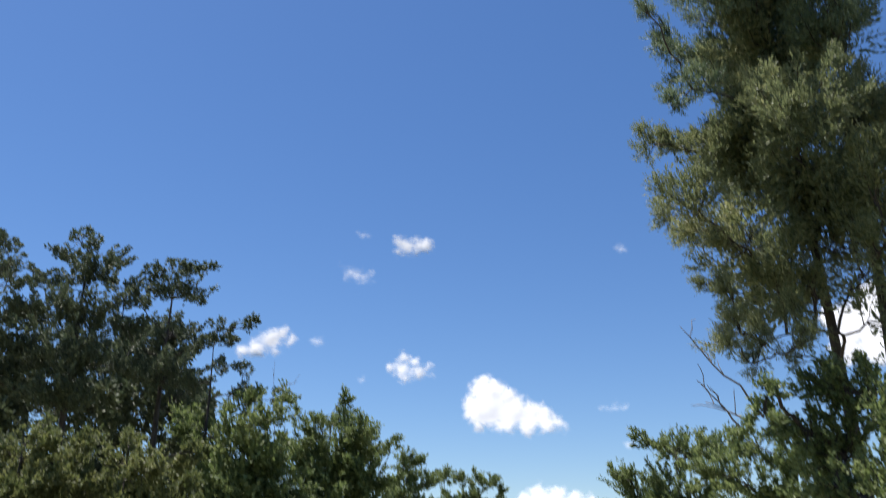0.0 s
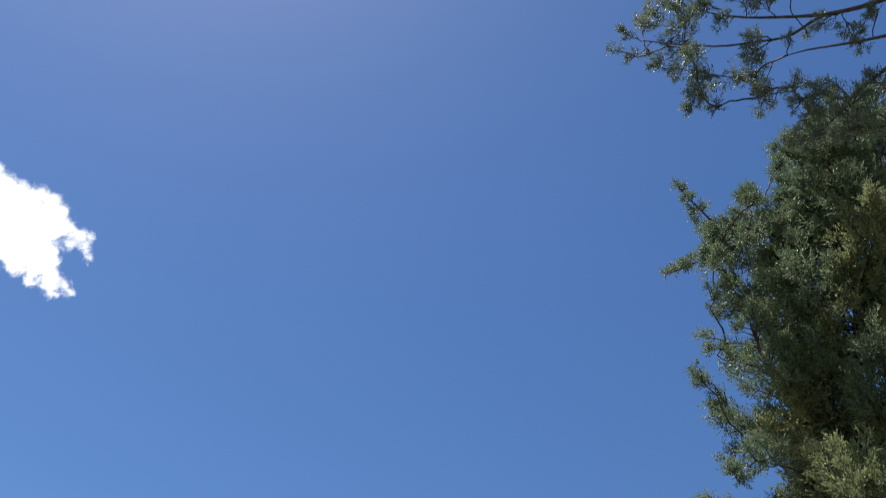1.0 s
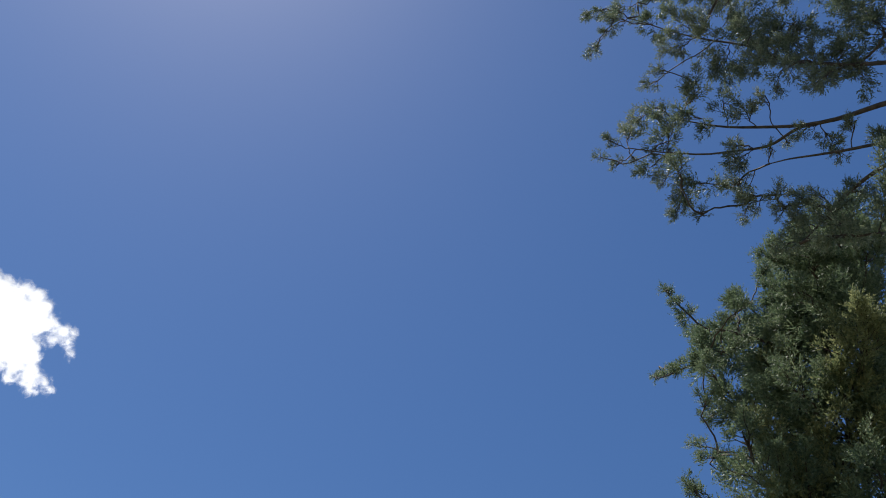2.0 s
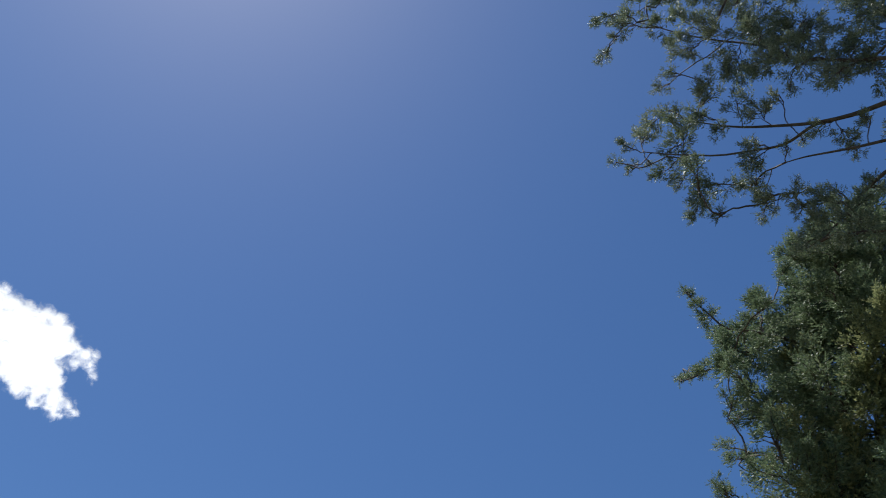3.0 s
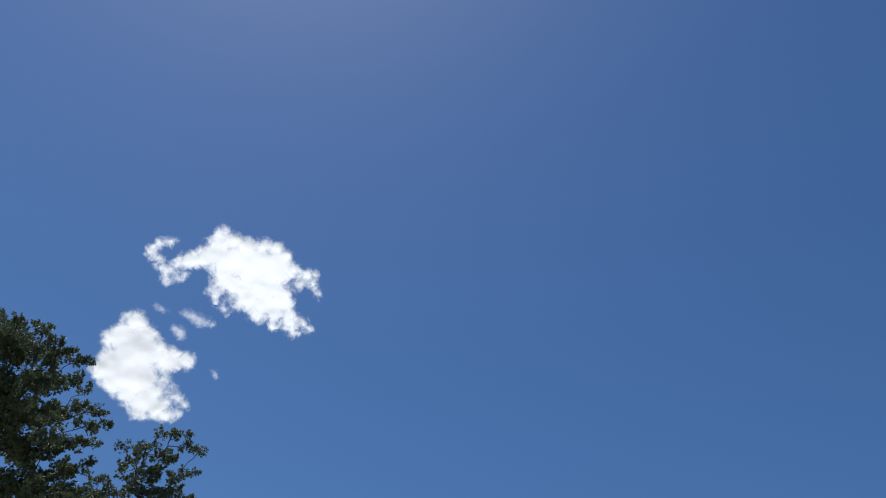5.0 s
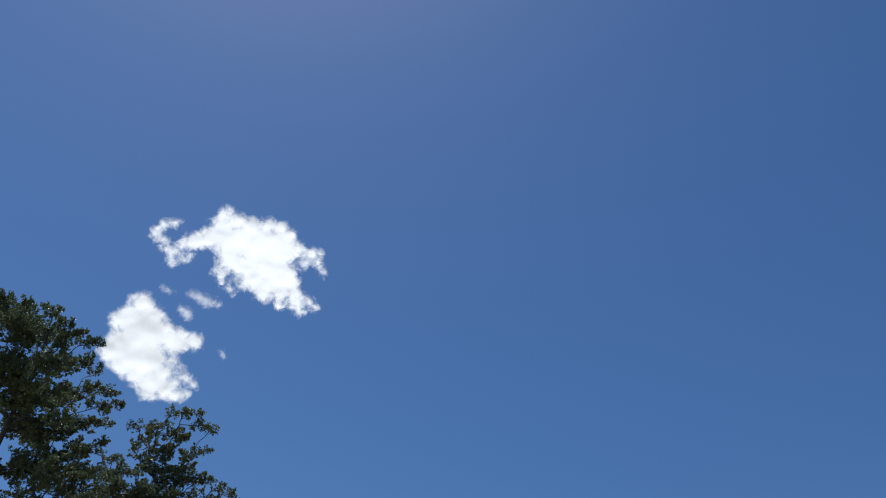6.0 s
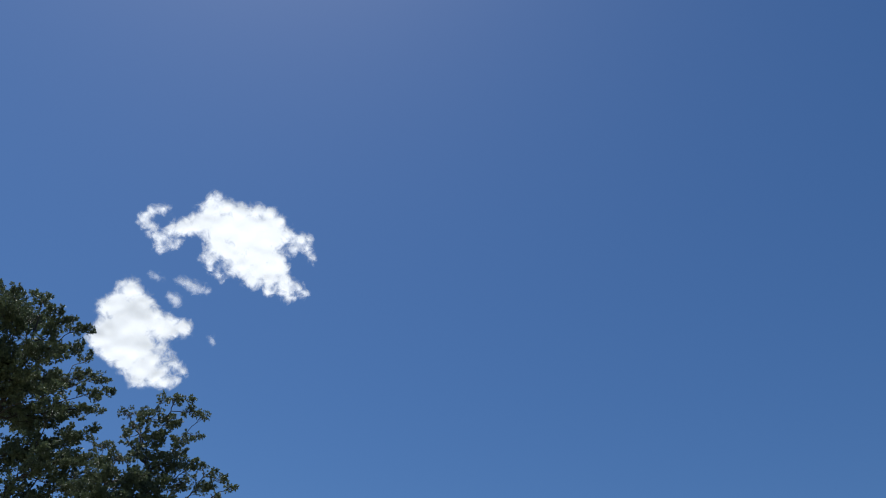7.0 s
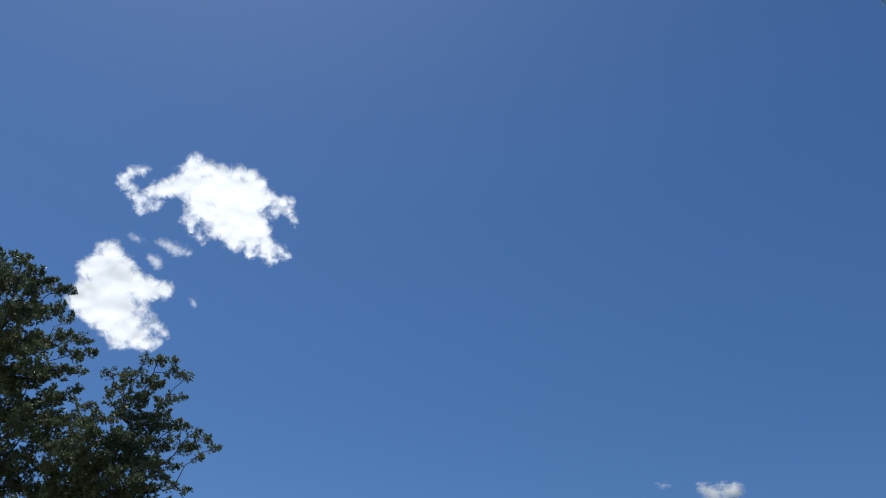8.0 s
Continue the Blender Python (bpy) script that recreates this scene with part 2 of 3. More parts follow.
def tree(name, label, place, boughs, dist, kind, leaf_mat, bark_mat, seed, thick=0.14, cover=5.0, flat=0.6, depth=1.0,
         size=1.0, group="", lean=(0, 0), rise=0.35, bare=(), category="tree", height=0, tufts=1.0, swell=1.0, limbs=(), twiggy=1.0, top=0.93, upturn=0.08, lift=0.2, fill=None):
    """A tree on the ground: a tapered trunk, limbs that fork from it to every bough, and a crown of single leaves.
    boughs: (azimuth, elevation, half width), all in degrees; dist: metres from the standpoint along the ground to the crown's middle.
    fill: inner boughs with coarser leaves, so far towards the trunk and at that share of the height."""
    rng = np.random.default_rng(seed)
    root = new(name)
    root.location = (*place, 0)
    tagged(root, label, category, group)
    org = np.array([*place, 0.0])
    ends = []
    for az, el, deg in boughs:
        d = (dist + rng.uniform(-1, 1) * depth) / math.cos(radians(el))
        ends.append((np.array(spot(az, el, d)) - org, d * math.tan(radians(deg * swell))))
    H = height or top * max(c[2] for c, r in ends)
    n = 16
    s = np.linspace(0, 1, n)
    axis = np.stack([lean[0] * s, lean[1] * s, s * (H + 0.15) - 0.15], 1)
    axis[:, :2] += rng.normal(0, 0.01 * H / n ** 0.5, (n, 2)).cumsum(0) * s[:, None]
    rad = thick * (1 - 0.9 * s) * (1 + 0.6 * np.exp(-s * 25))
    part("trunk", tubes_mesh("trunk", [(axis, rad)], bark_mat, 12), root)
    outer = len(ends)
    if fill:
        for c, r in ends[:outer]:
            if r > 0.22:
                mid = axis[np.argmin(np.abs(axis[:, 2] - c[2] * fill[1]))]
                ends.append((np.array([*(c[:2] + (mid[:2] - c[:2]) * fill[0]), c[2] * fill[1]]), r * 1.05))
    # every bough forks from the trunk or from a limb that is already there, whichever is the shorter and steeper way
    low = max(3, int(0.2 * n))
    nodes = [(p, -1, 7) for p in axis[low:]]
    home, line, load = {}, {}, {}
    for thin, *way in limbs:
        pts = [np.array(spot(a, e, dist / math.cos(radians(e)))) - org for a, e in way]
        pts.insert(0, min(nodes, key=lambda q: np.linalg.norm(q[0] + (0, 0, 0.3) - pts[0]))[0])
        run = np.concatenate([bent(rng, p, q, 6, 0.01, 0.2)[:-1] for p, q in zip(pts, pts[1:])] + [[pts[-1]]])
        for _ in range(2):
            run[1:-1] = 0.25 * run[:-2] + 0.5 * run[1:-1] + 0.25 * run[2:]
        nodes += [(p, -1, 7) for p in run[5:]]
        part("limb", tubes_mesh("limb", [(run, np.linspace(thin, 0.006, len(run)))], bark_mat, 8), root)
    order = sorted(range(len(ends)), key=lambda i: np.min(np.linalg.norm(axis[low:] - ends[i][0], axis=1)))
    for i in order:
        c, r = ends[i]
        best = min(nodes, key=lambda q: np.linalg.norm(q[0] - c) + 1.2 * max(0, q[0][2] + rise * np.linalg.norm((q[0] - c)[:2]) - c[2]) + (0.15 if q[1] >= 0 else 0))
        home[i] = best[1]
        line[i] = bent(rng, best[0], c, 8, 0.05, 0.3)
        load[i] = 1
        j = best[1]
        while j >= 0:
            load[j] += 1
            j = home[j]
        nodes += [(line[i][k], i, k) for k in (3, 5, 7)]
    quads = []
    for i, (c, r) in enumerate(ends):
        lim = line[i]
        lr = min(thick * 0.6, (0.011 * load[i] ** 0.55 + 0.006 * np.linalg.norm(lim[-1] - lim[0])) * twiggy)
        outward = unit(c - np.array([*axis[np.argmin(np.abs(axis[:, 2] - c[2]))][:2], c[2] - 0.2 * r]))
        area = cover * math.pi * r * r * flat ** 0.5 * (1.0 if i < outer else 0.8)
        leaf = size if i < outer else size * (1.45 if kind == "cedar" else 1.8)
        if kind == "pine":
            shoots = int(np.clip(area / (0.0025 * leaf * leaf), 40, 3000))
            fans = int(np.clip(shoots / 22, 7, 70))
        elif kind == "cedar":
            grown = leaf * float(np.clip(r / 0.24, 0.55, 1.0))
            shoots = int(area / (0.0098 * grown * grown)) + 12
            fans = int(np.clip(shoots / 17, 6, 18) * tufts)
        else:
            length, width, count, twig, _ = KINDS[kind]
            shoots = int(area / (count * length * width * 0.55 * leaf * leaf)) + 12
            fans = int(np.clip(shoots / 14, 7, 34))
        runs = branchlets(rng, lim, c, r, outward, fans, flat, upturn)
        tubes = [(lim, np.linspace(lr, max(lr * 0.45, 0.008), 8))]
        tubes += [(run, np.linspace(min(lr * 0.5, 0.014), 0.003, 6)) for run in runs]
        part("limb", tubes_mesh("limb", tubes, bark_mat, 6), root)
        span = np.linalg.norm(runs[:, -1] - runs[:, 0], axis=1)
        which = np.concatenate([np.arange(fans), rng.choice(fans, max(shoots - fans, 1), p=span / span.sum())])
        s = np.concatenate([np.full(fans, 0.98), 0.22 + 0.77 * rng.random(len(which) - fans) ** 0.75])
        k = np.minimum((s * 5).astype(int), 4)
        foot, head = runs[which, k], runs[which, k + 1]
        start = foot + (head - foot) * (s * 5 - k)[:, None]
        stem = unit(head - foot)
        way = unit(stem * 0.8 + across(rng, stem, 1)[:, 0] * (1.0 - 0.6 * s)[:, None] + np.array([0, 0, lift]))
        if kind == "pine":
            # side shoots stand off the branchlet, less and less towards its tip
            start = start + way * (0.09 * leaf * (1.1 - s) * rng.random(len(s)))[:, None]
            quads.append(needle_tufts(rng, start, way, np.full(len(s), leaf)))
        elif kind == "cedar":
            quads.append(cedar_sprays(rng, start, way, grown * (1.2 - 0.55 * s)))
        else:
            quads.append(leaves_on(rng, start, way, kind, np.full(len(s), leaf)))
    v = np.concatenate(quads)
    part("crown", fast_mesh("crown", v, np.arange(len(v)).reshape(-1, 4), leaf_mat), root)
    for (a0, e0), (a1, e1) in bare:
        p, q = (np.array(spot(a, e, dist / math.cos(radians(e)))) - org for a, e in ((a0, e0), (a1, e1)))
        stick = bent(rng, p, q, 8, 0.02, 0.15)
        runs = [(stick, np.linspace(0.013, 0.004, 8))]
        for k in (3, 4, 6):
            tip = stick[k] + unit(q - p + rng.normal(0, 0.5, 3) * np.linalg.norm(q - p)) * rng.uniform(0.15, 0.4)
            runs.append((bent(rng, stick[k], tip, 4, 0.05, 0.3), np.linspace(0.006, 0.003, 4)))
        part("dead_limb", tubes_mesh("dead_limb", runs, DEAD, 6), root, "bare grey dead limb")
    return root


# ---------------------------------------------------------------- clouds


def cloud(name, label, puffs, d, seed, material=None, recede=0.0):
    """A cloud of swelling puffs (azimuth, elevation, half width in degrees), d metres off: a closed lumpy skin, deep where the puffs
    are, thinning out round them. It is modelled in units of d / 1500 metres. recede: how far its upper parts lie behind the lower."""
    material = material or CLOUD
    rng = np.random.default_rng(seed)
    mid = sum((spot(a, e, d) for a, e, _ in puffs), Vector()) / len(puffs)
    away = (mid - EYE).normalized()
    right = away.cross(Vector((0, 0, 1))).normalized()
    up = right.cross(away)
    unit_m = d / 1500
    cen = np.array([[(spot(a, e, d) - mid).dot(right) / unit_m, (spot(a, e, d) - mid).dot(up) / unit_m] for a, e, _ in puffs])
    rad = np.array([1500 * math.tan(radians(s)) for _, _, s in puffs])
    step, rim = 3.0, 20
    lo, hi = (cen - rad[:, None]).min(0) - rim, (cen + rad[:, None]).max(0) + rim
    u, v = np.arange(lo[0], hi[0], step), np.arange(lo[1], hi[1], step)
    U, V = np.meshgrid(u, v, indexing="ij")
    shift = Vector(rng.uniform(-300, 300, 3))
    swell = np.empty(U.shape)
    wu, wv = U.copy(), V.copy()
    for i in range(len(u)):
        for k in range(len(v)):
            q = Vector((u[i], v[k], 40)) + shift
            w = noise.noise_vector(q / 24) * 3 + noise.noise_vector(q / 9) * 2.2
            wu[i, k] += w.x
            wv[i, k] += w.y
    gap = np.hypot(wu[..., None] - cen[:, 0], wv[..., None] - cen[:, 1])
    deep = np.log(np.exp(np.clip(0.2 * (rad - gap), -60, 60)).sum(-1)) / 0.2 - 3.2
    for i in range(len(u)):
        for k in range(len(v)):
            q = Vector((u[i], v[k], 0)) + shift
            swell[i, k] = noise.noise(q / 46) * 10 + noise.noise(q / 20) * 3.5
    body = np.sqrt(np.clip(deep + 2, 0, None) * 22)
    bump = swell * np.clip((deep + 4) / 14, 0, 1)
    # recede tilts the front skin up so that it catches the sun
    front = np.stack([U, V, recede * V - (body * 0.3 + bump * 0.6)], -1).reshape(-1, 3)
    rear = np.stack([U, V, recede * V + body * 1.1 + np.abs(bump) * 0.5 + 0.5], -1).reshape(-1, 3)
    idx = np.arange(U.size).reshape(U.shape)
    f = np.stack([idx[:-1, :-1], idx[1:, :-1], idx[1:, 1:], idx[:-1, 1:]], -1).reshape(-1, 4)
    f = f[deep.ravel()[f].max(1) > -13]
    me = fast_mesh(name, np.concatenate([front, rear]), np.concatenate([f, f[:, ::-1] + U.size]), material, True)
    att = me.attributes.new("deep", "FLOAT", "POINT")
    att.data.foreach_set("value", np.tile(deep.ravel(), 2).astype(np.float32))
    att = me.attributes.new("dense", "FLOAT", "POINT")
    # the rear skin is thinned so that sunlight reaches the front one
    att.data.foreach_set("value", np.repeat([1.0, 0.12], deep.size).astype(np.float32))
    ob = new(name, me)
    turn = Matrix((right, up, away)).transposed().to_4x4()
    ob.matrix_world = Matrix.Translation(mid) @ turn @ Matrix.Scale(unit_m, 4)
    return tagged(ob, label, "cloud", "clouds in the sky")


# ---------------------------------------------------------------- ground
bm = bmesh.new()
bmesh.ops.create_grid(bm, x_segments=60, y_segments=60, size=1.0)
for v in bm.verts:
    v.co.x, v.co.y = (math.copysign(abs(c) ** 3, c) * 4500 for c in v.co.xy)
me = bpy.data.meshes.new("ground")
bm.to_mesh(me)
bm.free()
me.materials.append(ground_material())
tagged(new("ground", me), "unseen grassy ground, made pale to light the trees from below", "ground", kind="structure")

# ---------------------------------------------------------------- plan: azimuth, elevation and half width, in degrees
CLOUD_BIG = [
    (43.72, 40.02, 0.61), (43.50, 40.57, 0.30), (43.77, 39.52, 0.69), (43.77, 38.76, 0.84), (42.57, 39.99, 0.61), (41.32, 39.82, 0.84),
    (40.02, 40.25, 0.61), (38.83, 40.34, 0.53), (37.91, 40.02, 0.46), (42.35, 38.71, 1.22), (40.48, 38.74, 1.37), (38.70, 39.11, 1.29),
    (37.05, 39.22, 0.69), (38.99, 37.71, 1.22), (37.40, 37.06, 0.99), (40.68, 37.18, 0.76), (42.47, 37.73, 0.76), (36.49, 36.27, 0.69),
    (35.24, 35.90, 0.46), (34.60, 35.74, 0.30), (35.90, 35.41, 0.38), (35.81, 35.05, 0.23), (37.86, 36.21, 0.69), (36.11, 38.43, 0.46),
    (35.57, 39.09, 0.46), (34.99, 38.73, 0.34), (34.55, 38.11, 0.23), (34.35, 37.68, 0.15), (35.60, 39.39, 0.30)]
CLOUD_HOOK = [
    (46.85, 38.86, 0.19), (47.33, 38.80, 0.23), (47.76, 38.64, 0.27), (48.15, 38.38, 0.27), (48.44, 38.03, 0.27), (48.50, 37.63, 0.27),
    (48.13, 37.40, 0.27), (47.69, 37.30, 0.30), (47.27, 37.04, 0.30), (46.88, 36.73, 0.30), (46.55, 36.45, 0.23), (46.69, 36.14, 0.19),
    (46.11, 36.34, 0.19), (45.67, 36.57, 0.27), (45.37, 36.95, 0.27), (46.51, 37.14, 0.34), (46.14, 37.54, 0.42), (45.62, 37.83, 0.50),
    (45.01, 38.14, 0.57), (44.41, 38.48, 0.72)]
CLOUD_WEB = [
    (43.10, 36.64, 0.30), (42.69, 36.24, 0.23), (42.19, 35.82, 0.19), (41.65, 35.56, 0.19), (41.14, 35.37, 0.15), (40.92, 35.80, 0.15),
    (40.68, 36.19, 0.23), (40.29, 36.39, 0.30), (42.51, 36.51, 0.27), (41.93, 36.15, 0.15),
    (40.06, 36.66, 0.84), (38.87, 36.52, 0.84), (41.49, 37.27, 0.84), (42.55, 37.26, 0.53), (37.56, 35.47, 0.46), (39.05, 35.87, 0.53), (36.35, 35.72, 0.53)]
CLOUD_ROUND = [
    (48.10, 33.57, 0.38), (47.51, 33.14, 0.84), (48.85, 31.77, 0.61), (47.94, 32.02, 0.99), (46.51, 32.59, 0.84), (46.69, 31.43, 1.52),
    (47.96, 30.54, 0.91), (48.48, 29.84, 0.84), (47.40, 29.58, 0.99), (45.31, 32.15, 0.53), (44.47, 31.53, 0.99), (43.31, 31.80, 0.69),
    (42.69, 31.83, 0.30), (45.95, 29.95, 1.37), (46.37, 28.93, 0.84), (45.10, 28.69, 0.99), (45.20, 27.83, 0.46), (44.01, 28.39, 0.69),
    (43.23, 28.20, 0.46), (44.54, 29.37, 0.69), (42.98, 29.54, 0.46), (42.17, 29.16, 0.34), (42.35, 28.57, 0.30), (43.36, 29.08, 0.30),
    (43.86, 30.34, 0.27), (44.11, 30.13, 0.30)]
WISP_A = [
    (44.27, 34.58, 0.27), (43.74, 34.56, 0.38), (43.17, 34.54, 0.38), (42.63, 34.51, 0.27), (42.04, 34.46, 0.19)]
WISP_B = [
    (44.18, 33.47, 0.38), (44.56, 33.57, 0.30), (44.00, 33.21, 0.23)]
WISP_C = [
    (46.51, 34.46, 0.15), (46.07, 34.54, 0.19), (45.56, 34.56, 0.15)]
WISP_D = [
    (40.84, 31.59, 0.19), (40.66, 31.40, 0.15)]
CLOUD_HEAP = [
    (-2.85, 12.14, 0.56), (-2.49, 11.55, 0.9), (-3.37, 11.54, 0.9), (-1.76, 10.89, 0.49), (-2.28, 10.19, 0.97), (-3.35, 10.36, 1.2),
    (-4.39, 11.2, 0.71), (-4.74, 10.16, 1.08), (-4.19, 9.33, 0.67), (-5.58, 9.28, 0.74), (-6.09, 10.0, 0.78), (-6.8, 9.8, 0.63),
    (-6.92, 9.22, 0.56), (-7.63, 9.31, 0.41), (-8.14, 9.15, 0.18), (-2.46, 9.35, 0.48), (-5.72, 11.18, 0.11), (-5.37, 10.78, 0.19),]
CLOUD_FLAT = [
    (2.68, 13.75, 0.45), (1.9, 13.38, 0.38), (3.64, 13.06, 0.3), (2.86, 12.89, 0.56), (1.7, 12.71, 0.53), (0.81, 12.6, 0.23),
    (2.54, 12.33, 0.34), (0.85, 13.24, 0.19),]
CLOUD_PAIR = [
    (3.3, 20.82, 0.27), (3.11, 21.47, 0.38), (2.61, 21.17, 0.53), (1.8, 21.33, 0.42), (1.31, 21.22, 0.53), (1.02, 21.3, 0.38),
    (2.0, 20.8, 0.27), (3.57, 21.84, 0.11),]
CLOUD_TORN = [
    (6.6, 19.4, 0.34), (6.11, 19.22, 0.38), (6.98, 19.0, 0.23), (5.58, 19.05, 0.3), (5.2, 19.44, 0.19), (5.77, 18.78, 0.19),
    (7.3, 19.94, 0.11), (4.89, 18.73, 0.11),]
CLOUD_BEHIND = [
    (11.02, 15.07, 0.48), (11.75, 14.67, 0.71), (12.64, 14.07, 0.63), (13.55, 13.76, 0.48), (10.63, 15.46, 0.22), (10.41, 14.43, 0.26),
    (11.32, 13.87, 0.33), (10.28, 14.74, 0.22),]
CLOUD_LOW = [
    (-6.08, 5.05, 0.58), (-7.34, 4.83, 0.62), (-8.59, 4.68, 0.51), (-5.33, 4.54, 0.65), (-9.65, 4.39, 0.43), (-6.77, 4.18, 0.91),
    (-8.2, 3.99, 0.9),]
CLOUD_WHITE = [
    (-25.36, 14.96, 0.86), (-26.59, 14.47, 1.3), (-27.9, 14.65, 1.35), (-27.82, 16.03, 0.95), (-29.24, 15.15, 1.68), (-26.02, 12.99, 1.09),
    (-27.91, 12.95, 1.35),]
PUFF_A = [
    (8.63, 14.58, 0.3), (8.9, 14.68, 0.19), (8.32, 14.67, 0.19),]
PUFF_B = [
    (-11.5, 10.32, 0.26), (-12.0, 10.2, 0.18), (-10.95, 10.27, 0.15), (-10.42, 10.18, 0.15),]
PUFF_C = [
    (-12.11, 7.87, 0.29), (-12.48, 7.93, 0.22),]
PUFF_D = [
    (5.77, 21.85, 0.19), (6.1, 22.03, 0.11), (5.4, 21.86, 0.15),]
PUFF_E = [
    (-12.60, 20.54, 0.27), (-12.38, 20.70, 0.15), (-12.91, 20.40, 0.15)]
PUFF_F = [
    (5.61, 12.17, 0.19), (5.38, 12.33, 0.11)]
CEDAR_TOP = [
    (-20.42, 41.18, 1.22),
    (-20.09, 44.75, 0.94), (-18.86, 42.75, 0.87), (-20.72, 43.64, 1.3), (-21.43, 43.59, 2.16),
    (-24.27, 46.01, 1.25), (-27.73, 47.07, 1.75), (-30.33, 48.25, 1.56), (-33.03, 48.57, 1.7), (-34.72, 46.54, 2.02), (-27.95, 44.43, 2.44),
    (-31.06, 43.24, 2.74), (-34.13, 41.6, 2.34), (-21.08, 39.61, 2.5), (-20.55, 38.6, 1.25), (-25.31, 40.27, 2.8), (-28.96, 38.72, 3.08),
    (-19.04, 36.29, 1.36), (-21.18, 35.63, 2.82), (-25.16, 35.29, 3.1), (-28.79, 34.54, 2.69), (-17.69, 33.44, 1.35), (-19.36, 32.01, 2.28),
    (-23.0, 31.17, 3.08), (-26.74, 30.21, 2.83),]
CEDAR_LOW = [
    (-17.23, 26.61, 2.01), (-14.89, 27.13, 1.1), (-21.12, 26.61, 3.22), (-25.64, 26.89, 3.48), (-29.51, 26.77, 3.38), (-32.41, 24.72, 3.63),
    (-16.02, 22.88, 1.18), (-18.79, 23.48, 2.18), (-22.47, 23.16, 2.85), (-26.29, 22.54, 2.77), (-29.44, 22.99, 2.71), (-32.06, 20.07, 3.63),
    (-17.61, 20.68, 1.17), (-20.23, 20.21, 2.16), (-23.4, 19.8, 2.12), (-26.54, 20.04, 1.73), (-29.37, 19.22, 1.69), (-19.54, 17.74, 0.94),
    (-20.16, 16.96, 1.8), (-19.14, 14.53, 1.29), (-22.35, 17.43, 1.77), (-23.16, 15.92, 0.88), (-30.86, 15.58, 1.98), (-23.35, 13.79, 0.91),
    (-21.12, 13.65, 0.99), (-24.71, 17.14, 1.26),]
CEDAR_PLUMES = [
    (-17.09, 48.10, 0.26), (-17.58, 47.69, 0.39), (-18.13, 46.93, 0.62), (-18.83, 46.07, 0.80), (-19.62, 45.01, 1.06), (-14.64, 42.61, 0.26),
    (-15.21, 42.72, 0.39), (-16.08, 42.85, 0.58), (-17.36, 43.02, 0.80), (-18.86, 43.14, 1.06), (-20.27, 43.61, 1.24), (-23.21, 46.69, 0.52),
    (-23.56, 45.88, 0.76), (-21.40, 45.59, 0.38), (-21.70, 45.16, 0.68), (-26.43, 47.80, 0.52), (-27.37, 48.50, 0.46), (-26.31, 46.71, 0.76),
    (-27.04, 45.78, 1.12), (-18.38, 39.64, 0.68), (-17.04, 38.09, 0.52), (-16.07, 36.16, 0.60), (-18.53, 41.03, 0.60), (-17.54, 36.99, 0.90),
    (-16.39, 35.44, 0.68)]
CEDAR_SKIRT = [
    (-19.65, 15.74, 0.99), (-21.22, 14.35, 1.22), (-23.11, 15.57, 1.29), (-18.86, 13.66, 0.84), (-20.45, 12.47, 0.91), (-23.20, 12.76, 0.91),
    (-24.93, 16.41, 1.07), (-25.15, 11.54, 0.84), (-24.28, 14.39, 0.84), (-18.08, 17.71, 0.69)]
CEDAR_CROWN = [
    (-27.26, 48.07, 0.64), (-26.40, 47.24, 0.32), (-28.69, 48.25, 0.77), (-30.59, 48.72, 0.97), (-30.49, 47.03, 1.46), (-32.90, 45.49, 1.77),
    (-32.93, 47.96, 1.17), (-27.97, 46.25, 1.19), (-23.52, 45.98, 0.57), (-22.13, 45.21, 0.46), (-24.56, 45.07, 0.99), (-29.10, 44.06, 1.66),
    (-32.01, 42.44, 1.85), (-35.60, 46.82, 1.62), (-21.53, 43.34, 1.28), (-18.73, 30.30, 1.46), (-17.21, 29.23, 1.12), (-27.45, 48.75, 0.91),
    (-29.67, 48.88, 1.29), (-32.28, 48.84, 1.52), (-34.82, 48.74, 1.52), (-31.59, 47.17, 1.68), (-28.19, 47.42, 1.29), (-36.30, 47.43, 1.68)]
CEDAR_CORE = [
    (-25.17, 41.4, 2.09), (-27.83, 36.78, 2.74), (-23.41, 34.19, 2.46), (-25.35, 28.81, 2.75), (-21.84, 26.6, 2.62), (-31.89, 42.04, 2.67),
    (-28.52, 31.99, 2.71), (-20.83, 30.32, 1.95), (-25.32, 23.65, 2.69), (-21.99, 38.1, 1.78), (-17.98, 22.2, 1.75),]
OVERHANG = [
    (-14.65, 66.48, 0.46), (-16.65, 66.44, 0.59), (-18.16, 65.75, 0.59), (-16.72, 65.04, 0.34), (-14.85, 64.27, 0.42), (-13.94, 63.87, 0.25),
    (-20.87, 66.06, 0.84), (-20.90, 61.15, 0.46), (-22.42, 61.81, 0.42), (-24.02, 62.74, 0.46), (-23.52, 64.59, 0.95), (-27.07, 63.88, 1.09),
    (-25.94, 62.66, 0.63), (-31.25, 62.66, 1.39), (-35.07, 61.79, 1.39), (-30.54, 60.71, 1.18), (-26.48, 59.82, 1.09), (-30.22, 57.81, 0.84),
    (-33.09, 59.99, 1.05), (-36.74, 60.36, 1.18), (-39.81, 60.83, 1.39), (-35.70, 58.73, 0.80), (-32.93, 57.88, 0.42), (-34.23, 57.68, 0.38),
    (-39.10, 57.05, 0.88), (-39.15, 58.38, 0.63), (-40.82, 57.26, 0.84), (-43.56, 57.68, 1.18), (-42.41, 55.90, 0.84), (-44.65, 59.04, 1.26)]
